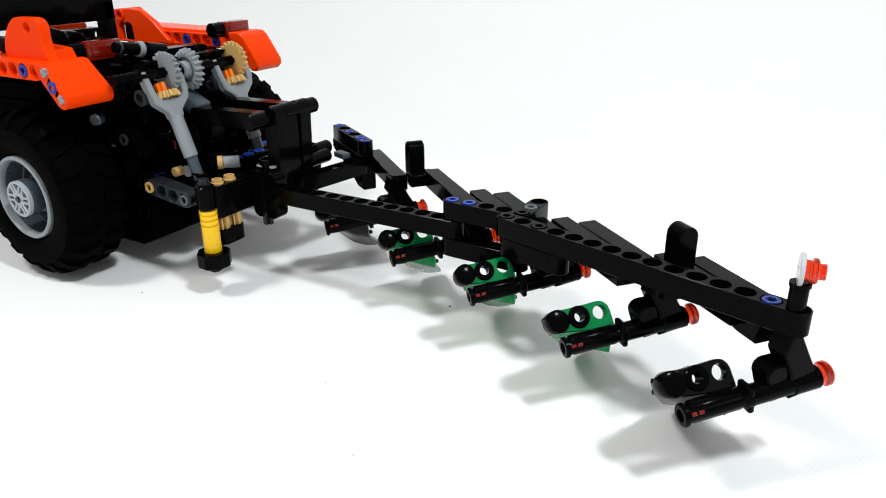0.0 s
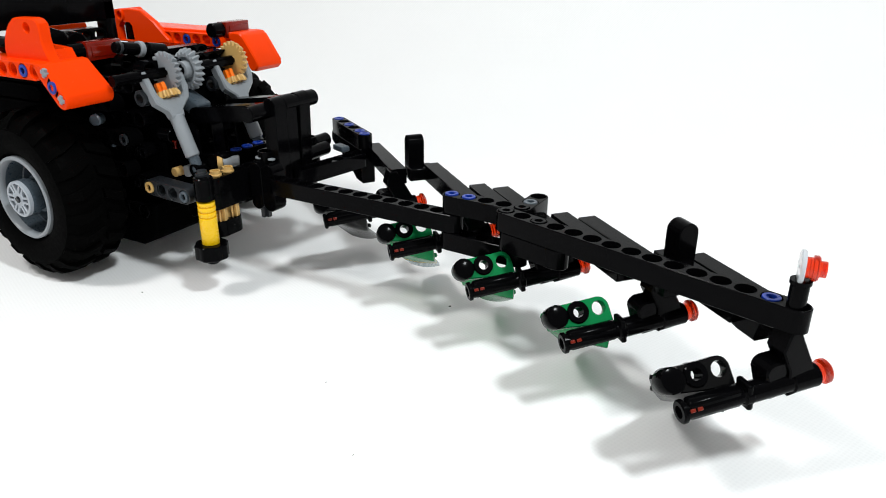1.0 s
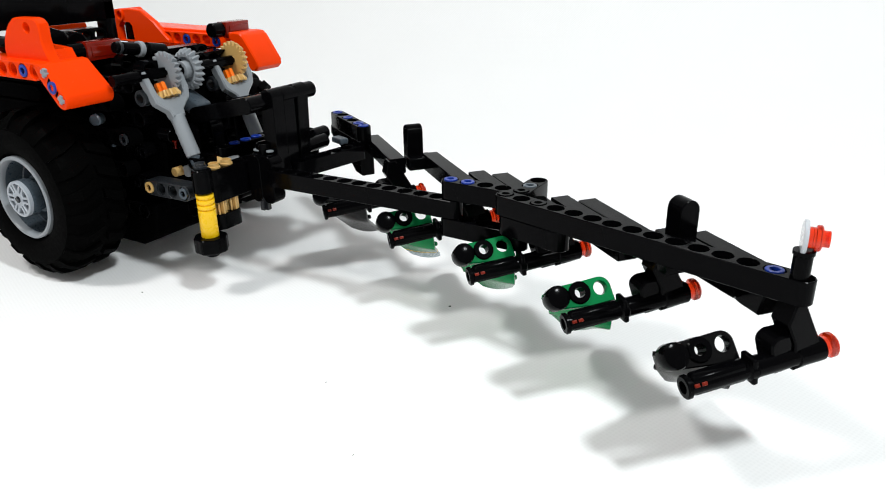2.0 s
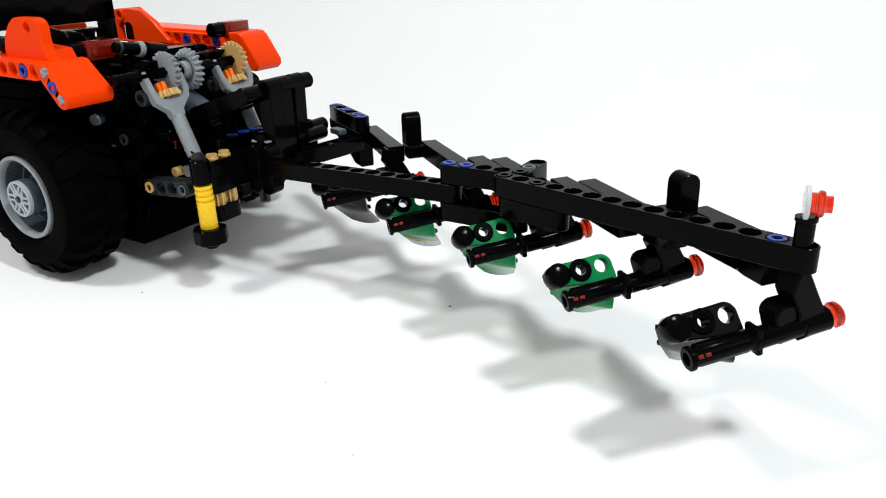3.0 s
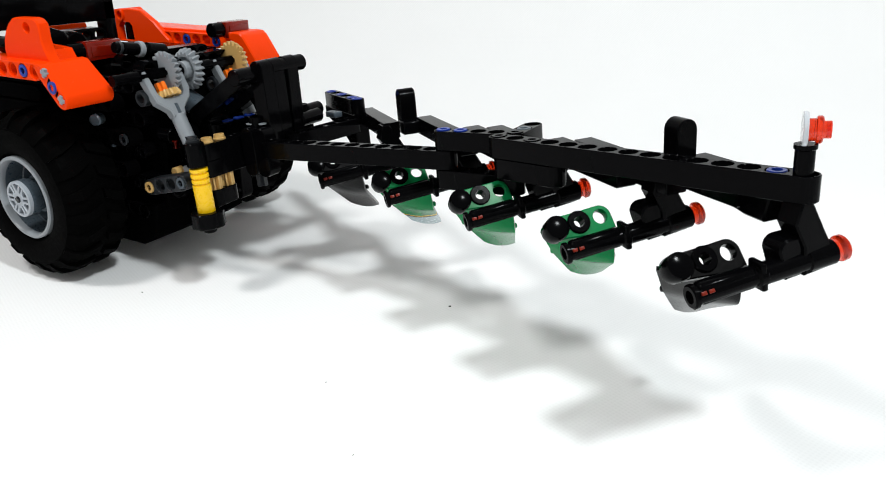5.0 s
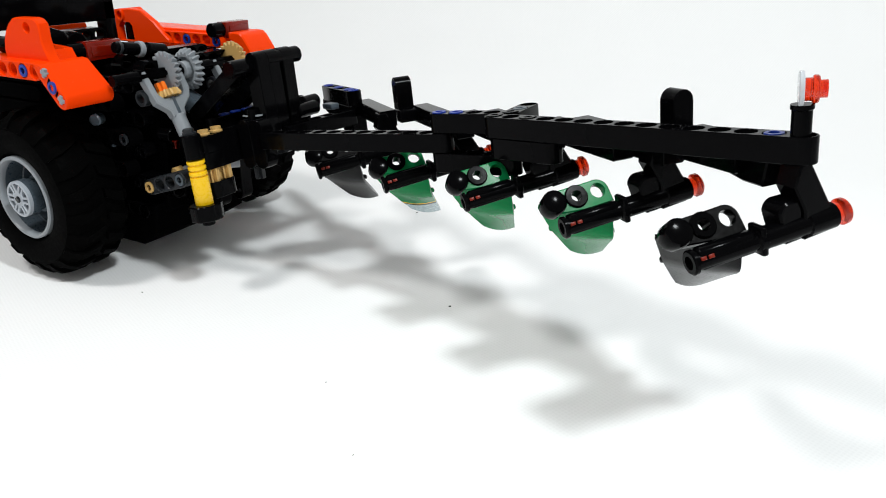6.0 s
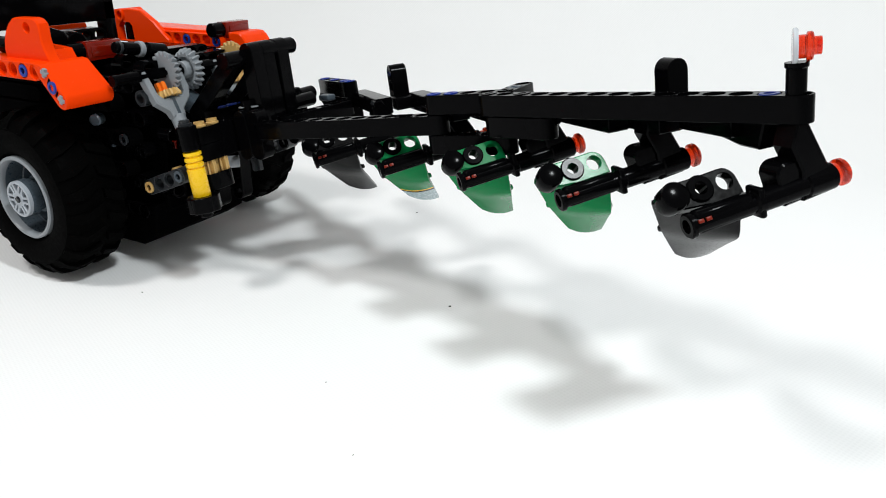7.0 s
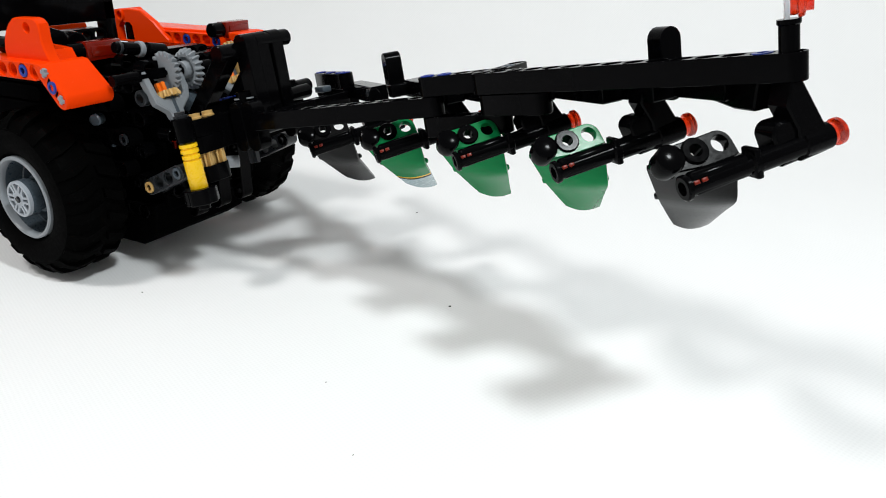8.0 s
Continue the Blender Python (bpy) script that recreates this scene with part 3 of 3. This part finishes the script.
def build_frame():
    b1 = part("frame_beam", liftarm(13), BLACK, plough, lie(113, -11.1, TOP - 8, 1.0), "long black beam with round holes")
    m2 = lie(207.3, -8.8, TOP, -0.5)
    b2 = part("corner_beam", bent_liftarm(5, 3), BLACK, plough, m2, "black bent beam with blue pins")
    for i in (0, 1):
        part("pin", PIN, BLUE, b2, m2 @ T(8 * i, 0, 3.4))
    part("pin", PIN, SLATE, b2, m2 @ T(32, 8, 3.2))
    part("pin", PIN, BLACK, b2, m2 @ T(32, 0, 3.4))
    m3 = lie(235.6, -15.5, TOP, -14.7)
    b3 = part("rear_beam", liftarm(15), BLACK, plough, m3, "long black beam with round holes")
    part("pin", PIN, BLUE, b3, m3 @ T(8 * 13, 0, 3.2))
    for i in (0, 2):
        part("pin", PIN, BLACK, b3, m3 @ T(8 * i, 0, 3.3))
    part("spacer", liftarm(4), BLACK, plough, lie(237.4, -15.5, TOP - 8, -14.7))
    part("spacer", liftarm(5), BLACK, plough, lie(207.2, -9.5, TOP - 16, -2))
    # beacon on the last hole of the rear beam
    e = m3 @ T(8 * 14 - 0.7, -0.5, 3.9)
    b = part("beacon_post", lathe([(0, 0), (2.7, 0), (2.7, 6.8), (3.1, 7.2), (3.1, 8.4), (0, 8.4)]), BLACK, plough, e, "black post with a clear disc and red light")
    c = e.translation
    w_ = Vector((0.985, 0.16, 0.03)).normalized()
    d = axes((c.x - 0.6, c.y + 0.2, c.z + 12.2), (0, 0, 1), w_)
    part("disc", tube(5.0, 0.8, -0.7, 0.7, 0.3, 28), CLEAR, b, d, "milky clear disc")
    part("red_light", lathe([(0, 0.7), (2.9, 0.7), (3.1, 1.0), (3.1, 2.6), (3.7, 2.8), (3.8, 3.2), (3.8, 4.0), (3.5, 4.4), (2.4, 4.6), (2.4, 6.4), (1.6, 6.4), (1.6, 5.2), (0, 5.2)], 20), RED_CLEAR, b, d, "clear red round light")
    return b1


build_frame()

DY = -40.0
SLANT_TOP = 52.4
CU, SU = math.cos(radians(DY)), math.sin(radians(DY))


def uv(u, v):
    """Plan place from distances along and across the slanting beams."""
    return (u * CU - v * SU, u * SU + v * CU)


def slant(u0, v, u_max):
    """A smooth slanting beam from u0 that butts against the back of the long beams, or ends at u_max."""
    u = u0
    while u < u_max:
        x, y = uv(u + 3.9, v)
        if y < (-7.0 if x < 238 else -15.8 - (x - 236.6) * math.tan(radians(14.7)) + 3.0):
            break
        u += 0.5
    x, y = uv(u0, v)
    e = max(4.0, u - u0) + 3.9
    return plate([(-3.9, -3.4), (-3.9, 3.6), (-3.6, 3.9), (e, 3.9), (e, -3.4), (e - 0.5, -3.9), (-3.4, -3.9)][::-1], (), -3.9, 3.9, 0.3), side_up(x, y, SLANT_TOP, DY)


def share_mesh(t0=0.0, t1=1.0, lean=-0.15):
    """The curved mouldboard: du along the slanting beam, dv along the shaft, and height, from its rim under the shaft to the toe."""
    rows = [
        [(-18, -51.5, 35), (-13, -44, 34.5), (-11, -36, 31.5), (-10, -28, 28.6)],
        [(-21, -48.4, 31), (-16, -41.2, 29.6), (-13, -33.6, 27.6), (-10.6, -27.3, 25.2)]]
    for r in range(4):
        q = r / 3
        lf = Vector((-26.0, -43.0, 23.6)).lerp(Vector((-39.0, -29.5, 8.5)), q)
        rt = Vector((-11.4, -26.5, 21.2)).lerp(Vector((-41.8, -13.9, 4.0)), q)
        sag = Vector((-1.2, 0.6, -1.6)) * (0.6 + 0.6 * q)
        rows.append([lf, lf.lerp(rt, 0.36) + sag, lf.lerp(rt, 0.7) + sag * 0.9, rt])
    bm = bmesh.new()
    n, k = max(3, int(15 * (t1 - t0)) + 1), 12
    def cat(p0, p1, p2, p3, t):
        return 0.5 * ((2 * p1) + (p2 - p0) * t + (2 * p0 - 5 * p1 + 4 * p2 - p3) * t * t + (3 * p1 - p0 - 3 * p2 + p3) * t ** 3)
    def spline(ps, t):
        i = min(int(t), len(ps) - 2)
        g = lambda j: ps[max(0, min(len(ps) - 1, j))]
        return cat(g(i - 1), g(i), g(i + 1), g(i + 2), t - i)
    grid = []
    for i in range(n):
        row = []
        for j in range(k + 1):
            lo, hi = (c + (lean * j / k if 0 < c < 1 else 0) for c in (t0, t1))
            ctrl = [spline([Vector(r[c]) for r in rows], (lo + (hi - lo) * i / (n - 1)) * 5) for c in range(4)]
            row.append(bm.verts.new(spline(ctrl, j / k * 3)))
        grid.append(row)
    for a, b in zip(grid, grid[1:]):
        for j in range(k):
            bm.faces.new((a[j], a[j + 1], b[j + 1], b[j]))
    bmesh.ops.recalc_face_normals(bm, faces=bm.faces)
    bmesh.ops.solidify(bm, geom=bm.faces[:], thickness=1.4)
    return finish(bm, 40)


SHARE = share_mesh()


TIPPED = (share_mesh(0, 0.775), share_mesh(0.775, 0.80), share_mesh(0.80, 0.83), share_mesh(0.83, 1.0))


def build_body(k):
    """One furrow: slanting beams, the leg, the shaft with its red stud and the share."""
    px, py, z = ((167.0, 32.2, 34.8), (215.2, 17.4, 34.6), (262.9, 1.8, 34.4), (309.2, -15.4, 33.8), (353.8, -34.2, 33.4))[k]
    me, at = slant(60.4 + 45.8 * k, 120.3 + 17.7 * k, (103 if k == 0 else 60.4 + 45.8 * k + (40 if k == 4 else 52)))
    part("slant_beam", me, BLACK, plough, at, "smooth black beam")
    if k > 1:
        me, at = slant(53.1 + 45.8 * k, 111.9 + 17.7 * k, 53.1 + 45.8 * k + 44)
        part("slant_beam", me, BLACK, plough, at, "smooth black beam")
    if k == 4:
        x2, y2 = uv(268.5, 186)
        part("under_beam", plate([(-10, 2.6), (-8.4, -0.6), (-5.5, -3.0), (6, -5.2), (14, -5.4), (16, 2.6)], (), -3.9, 3.9, 0.5), BLACK, plough, side_up(x2, y2, TOP - 6.6, DY))
    # everything below hangs in the frame of this furrow
    m = Matrix.Translation((px, py, 0)) @ Matrix.Rotation(radians(DY), 4, "Z")
    up = m @ Matrix.Translation((0, 0, z)) @ axes((0, 0, 0), (0, -1, -0.12), (0, 0, 1)) @ Matrix.Rotation(radians(90), 4, "X")
    leg = part("leg", plate([(5.0, -3.8), (4.6, 3.4), (11.0, 18.5), (14.5, 18.5), (17.0, 12.5), (14.0, 5.0), (14.0, -3.9)], (), -1.5, 6.3, 0.5), BLACK, plough, up, "black leg between beam and shaft")
    lug = [(13, -3.9), (13, 8.2), (18.4, 8.6)] + [(18.4 + 3.2 * math.sin(q * 0.26), 5.4 + 3.2 * math.cos(q * 0.26)) for q in range(1, 7)] + [(20.6, 1.0), (19.4, -3.9)]
    part("leg_lug", plate(lug, (), -0.4, 7.4, 0.6), BLACK, leg, up, "rounded lug of the leg")
    # the shaft leans down towards its free end
    ax = (m.to_3x3() @ Vector((-3.4, -47, -6.0))).normalized()
    side = ax.cross(Vector((0, 0, 1))).normalized()
    zz = side.cross(ax)
    sm = Matrix(((side.x, zz.x, ax.x, px), (side.y, zz.y, ax.y, py), (side.z, zz.z, ax.z, z), (0, 0, 0, 1)))
    prof = [(0, 3), (3.6, 3), (3.9, 3.4), (3.9, 12), (3.4, 12.4), (3.4, 26), (3.7, 26.4), (3.7, 28.4), (2.95, 28.9), (2.95, 47.6), (3.7, 48.0), (3.7, 49.0), (3.2, 49.4), (2.0, 49.4), (1.8, 48.2), (0, 48.2)]
    shaft = part("shaft", lathe(prof), BLACK, plough, sm, "glossy black shaft with share and red stud")
    part("red_stud", lathe([(0, -3.2), (2.0, -3.2), (2.2, -2.6), (3.4, -2.6), (3.95, -2.0), (3.95, -0.8), (3.1, -0.2), (3.1, 3.0), (0, 3.0)]), RED_CLEAR, shaft, along(sm, z=1.4), "clear red round stud")
    part("collar_rib", block(6.6, 8.8, 2.0, 0.7), BLACK, shaft, sm @ T(0, 0.2, 27.4))
    part("socket", block(4.8, 6.6, 18.4, 1.4), BLACK, shaft, sm @ T(0, 0.4, 38.2), "glossy black socket")
    for d in (0, 2.4):
        part("mark", block(0.6, 1.1, 1.7, 0.15), RED_PRINT, shaft, sm @ T(0, 0, 0, 0, 0, 152) @ T(3.02, 0, 46.4 - d), "small red mark")
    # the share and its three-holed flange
    mat = (LIT_BLACK, GREEN, GREEN, GREEN, LIT_BLACK)[k]
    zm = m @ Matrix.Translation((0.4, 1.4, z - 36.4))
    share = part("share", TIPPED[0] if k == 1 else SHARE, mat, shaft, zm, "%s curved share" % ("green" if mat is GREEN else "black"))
    if k == 1:
        part("stripe", TIPPED[1], YELLOW, share, zm, "yellow printed stripe")
        part("stripe", TIPPED[2], BLACK, share, zm, "black printed stripe")
        part("pale_tip", TIPPED[3], PALE, share, zm, "pale grey-blue tip")
    holes = [[(x + 2.45 * math.cos(a), 2.45 * math.sin(a)) for a in [2 * math.pi * q / 24 for q in range(24)]] for x in (0, 8, 16)]
    rim = [(16 + 4.0 * math.cos(radians(q)), 4.0 * math.sin(radians(q))) for q in range(0, 91, 15)]
    back = [(3.8 * math.cos(radians(q)), 3.8 * math.sin(radians(q))) for q in range(90, 211, 15)]
    fl = plate([(20.2, -6.5)] + rim + [(13, 3.9), (10, 3.8)] + back + [(1.0, -4.2)], holes, -1.7, 2.0, 0.4)
    run = Vector((0.68, 0.72, 0.10)).normalized()
    fpos = axes(Vector((px - 28.4, py - 18.1, z + 1.3)) - 16 * run, run, (0.42, -0.62, 0.5))
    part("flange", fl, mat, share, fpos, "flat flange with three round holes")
    part("boss", lathe([(0, -3), (4.0, -3), (4.2, -2.6), (4.2, 2.8), (3.8, 3.5), (2.6, 3.9), (0, 4.0)]), BLACK, share, fpos)
    part("boss", tube(4.0, 1.9, -2.4, 2.8, 0.4), BLACK, share, fpos @ T(8, 0, 0))
    for dv, du, dz, tw in ((-40.6, -25.4, 22.2, 50), (-27.4, -16.2, 21.2, 52)):
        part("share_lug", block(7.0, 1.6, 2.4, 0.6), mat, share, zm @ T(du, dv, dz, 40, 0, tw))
    if k in (1, 4):
        # upright end of a bent beam, standing above the slanting ones
        sx, sy, sz = (302.2, -12.8, 45.9) if k == 4 else (159.0, 37.8, 48.0)
        if k == 4:
            part("stop", liftarm(3, False), BLACK, plough, axes((sx, sy, sz), (0, 0, 1), (CU, SU, 0)), "upright black beam end")
        else:
            end = [(14.2 + 3.9 * math.cos(radians(q)), 3.9 * math.sin(radians(q))) for q in range(-90, 91, 18)]
            st = part("stop", plate([(0, 3.9), (0, -3.9)] + end, (), -3.9, 3.9, 0.3), BLACK, plough, axes((sx, sy, sz), (0, 0, 1), (-SU, CU, 0)), "upright black beam end")
            part("stop_foot", block(10, 13, 6, 0.7), BLACK, st, T(164.0, 35.0, 48.6, 0, 0, DY))


for k in range(5):
    build_body(k)


HEAD = Matrix.Translation((-5.6, 5.4, -1.8))


def build_headstock():
    def part(name, me, mat, parent, m, label=""):
        return put(name, me, mat, parent, HEAD @ m, label)

    # cross beam that carries the gold pins and the swing foot
    x, top = 95.2, 53.0
    cb = part("cross_beam", liftarm(10), BLACK, plough, lie(x, -35, top, 90), "black cross beam with tan pins")
    for y in (-33, -25.2):
        g = part("tan_pin", lathe([(0, -14), (2.4, -14), (2.4, 0), (3.0, 0.2), (3.0, 1.0), (2.5, 1.2), (2.5, 2.6), (1.7, 2.6), (1.7, 1.2), (0, 1.2)]), TAN, cb, T(x, y, top), "tan pin")
        for i in range(4):
            part("pin_rib", block(0.9, 7.0, 9.0, 0.3), TAN, g, T(x, y, top - 18, 0, 0, 45 * i))
    part("pin_base", liftarm(2), BLACK, cb, lie(x, -33, top - 22, 90))
    part("cross_beam", liftarm(10), BLACK, plough, lie(x, -35, top - 7.8, 90))
    # three blue pins on the beam behind
    bb = part("cross_beam", liftarm(5), BLACK, plough, lie(82.2, -14, TOP, 90), "black cross beam with blue pins")
    for y in (-6.2, 1.6, 9.4):
        part("pin", PIN, BLUE, bb, T(82.2, y, TOP - 0.4))
    # swing foot: black collar, yellow grooved barrel, black shoe
    fx, fy = 97.8, -43.0
    f = part("swing_foot", rod(4.6, 44.5, 55.5, 0.5), BLACK, plough, T(fx, fy, 0), "black collar over a yellow barrel")
    prof = [(0, 20.5), (3.9, 20.5), (4.1, 21), (4.1, 36)]
    for i in range(3):
        z = 36 + 2.6 * i
        prof += [(3.4, z + 0.2), (3.4, z + 0.7), (4.1, z + 1.0), (4.1, z + 2.5)]
    part("yellow_barrel", lathe(prof + [(0, 44.6)], 28), YELLOW, f, T(fx, fy, 0), "grooved yellow barrel")
    gearish = [(a * (1 if i % 4 in (1, 2) else 0.93), b * (1 if i % 4 in (1, 2) else 0.93)) for i, (a, b) in enumerate(ring_pts(7.9, 32))]
    part("shoe", plate(gearish, (), 15.6, 23.0, 0.5), BLACK, f, T(fx, fy, 0), "black notched shoe")
    part("shoe_stub", rod(3.0, 12.8, 16, 0.4), BLACK, f, T(fx, fy, 0))
    part("grey_pin", lathe([(0, 55), (3.2, 55), (3.2, 56.4), (2.4, 56.6), (2.4, 58.0), (0, 58.0)]), DGREY, f, T(fx - 2, fy + 1.5, 0), "dark grey pin")
    # upright block where the long beam starts, posts and the top shaft
    part("upright", liftarm(3, False), BLACK, plough, axes((112.5, -13, 37), (0, 0, 1), (0, 1, 0)), "black upright")
    part("upright", liftarm(3, False), BLACK, plough, axes((104.5, -13, 37), (0, 0, 1), (0, 1, 0)))
    part("peg", axle(10, 2.6), DGREY, plough, T(101, -8, 26), "dark grey axle end")
    part("white_stud", rod(2.6, 0, 0.6, 0.1), LGREY, plough, T(103.4, -11, TOP))
    part("white_stud", rod(1.8, 0, 0.6, 0.1), LGREY, plough, T(110.5, -11, TOP))
    part("post", liftarm(6, False), BLACK, plough, axes((109.0, 12.0, 43), (0.03, 0, 1), (0, 1, 0)), "upright black post")
    for y in (-5.5, 2):
        part("post", liftarm(6, False), BLACK, plough, axes((110, y, 43), (0, 0, 1), (0, 1, 0)), "upright black post")
    part("top_shaft", rod(3.9, -22.5, 2, 0.6), BLACK, plough, T(110.4, 0, 82.4, 90), "black top shaft")
    part("cross_beam", liftarm(5), BLACK, plough, lie(105, -9, 61, 90))
    # beam that leads across to the first slanting beam, and the blue-pinned bar above it
    part("strut_beam", liftarm(6), BLACK, plough, lie(116.1, 2.6, TOP - 7, 80), "black beam with round holes")
    part("knuckle", rod(3.6, -8, 8, 0.8), BLACK, plough, T(111, 22, 54.5, 90), "black round connector")
    part("knuckle", rod(3.6, -6, 6, 0.8), BLACK, plough, T(105, 32, 56.5, 90))
    bm_ = axes((89.1, 69.1, 55.6), (0.848, -0.53, 0), (0, 0, 1))
    bar = part("pin_bar", liftarm(6), BLACK, plough, bm_, "short black beam with blue pins")
    for i in (0, 2.1, 4.1, 5):
        part("pin", PIN, BLUE, bar, bm_ @ T(8 * i, 0, 3.4))
    part("bar_web", prism([(-3, -5), (-3, 0), (43.6, 0), (43.6, -19), (35, -19), (24, -13), (1, -7)], -3.9, 3.9, 0.6), BLACK, bar, bm_ @ T(0, 0, -3.6))
    part("grey_clip", block(9, 5, 3, 0.6), SLATE, bar, T(116, 36, 53.5, 0, 0, -20))
    part("far_arm_block", liftarm(3, False), BLACK, plough, axes((100, 26, 36), (0, 0, 1), (0, 1, 0)))


build_headstock()


# ---- what moves ----
TILTED = Vector((0.0474, -1.0, 0.0603)).normalized()


def lift_at(row):
    """Pose of the plough, in metres, from its turn in degrees and its shift in millimetres."""
    t, th, tx, tz, ty = row
    return pose(0.1 + tx * MM, ty * MM, 0.05 + tz * MM) @ Matrix.Rotation(radians(th), 4, TILTED)


LIFT = [
    (0.0, 0.0, 0.0, 0.0, 0.0), (0.5, -0.38, -0.07, 2.0, -0.15), (1.0, -0.71, -0.12, 4.05, -0.30), (1.2, -0.75, -0.18, 4.82, -0.31),
    (1.5, -0.35, -0.31, 5.9, -0.30), (3.0, 1.76, -1.21, 12.31, -0.18), (3.5, 2.41, -1.68, 14.37, -0.05), (4.0, 3.13, -2.22, 16.43, 0.05),
    (4.5, 3.85, -2.88, 18.5, 0.12), (6.0, 6.23, -5.2, 24.18, 0.22), (6.5, 7.04, -6.15, 26.22, 0.24), (7.0, 7.87, -7.19, 28.17, 0.25),
    (7.5, 8.74, -8.32, 30.06, 0.25), (8.0, 9.58, -9.42, 31.93, 0.24)]


def carried(row, x, z):
    """Where a point of the plough is, in millimetres, at a row of LIFT."""
    t, th, tx, tz, ty = row
    c, s = math.cos(radians(th)), math.sin(radians(th))
    return 100 + tx + c * (x - 100) - s * (z - 50), 50 + tz + s * (x - 100) + c * (z - 50)


def motions():
    walk(plough, [(r[0], lift_at(r)) for r in LIFT])
    # top link: from the frame to the headstock
    rows = []
    for r in LIFT:
        x, z = carried(r, 102.2, 79.2)
        rows.append((r[0], math.degrees(math.atan2(z - 78, x - 62))))
    base = top_link.matrix_basis.copy()
    walk(top_link, [(t, pose(0.062, base.translation.y, 0.078, 0, 5 - a, 0) @ base.to_3x3().to_4x4()) for t, a in rows])
    # lower arms
    for arm in (near_arm, far_arm):
        base = arm.matrix_basis.copy()
        walk(arm, [(r[0], Matrix.Translation(base.translation) @ pose(0, 0, 0, 0, -(r[3] / 31.4) * 31.0, 0) @ base.to_3x3().to_4x4()) for r in LIFT])
    # screw actuators swing on the drive shaft while their rods slide in
    for act, bar in ((near_actuator, near_rod), (far_actuator, far_rod)):
        base, home = act.matrix_basis.copy(), bar.matrix_basis.copy()
        swing, slide = [], []
        for r in LIFT:
            x, z = carried(r, 71.4, 50.0)
            dx, dz = x - 53.1, z - 98.9
            swing.append((r[0], Matrix.Translation(base.translation) @ pose(0, 0, 0, 0, -math.degrees(math.atan2(dx, -dz)), 0)))
            slide.append((r[0], Matrix.Translation((0, 0, (53.0 - math.hypot(dx, dz)) * MM)) @ home))
        walk(act, swing)
        walk(bar, slide)


motions()
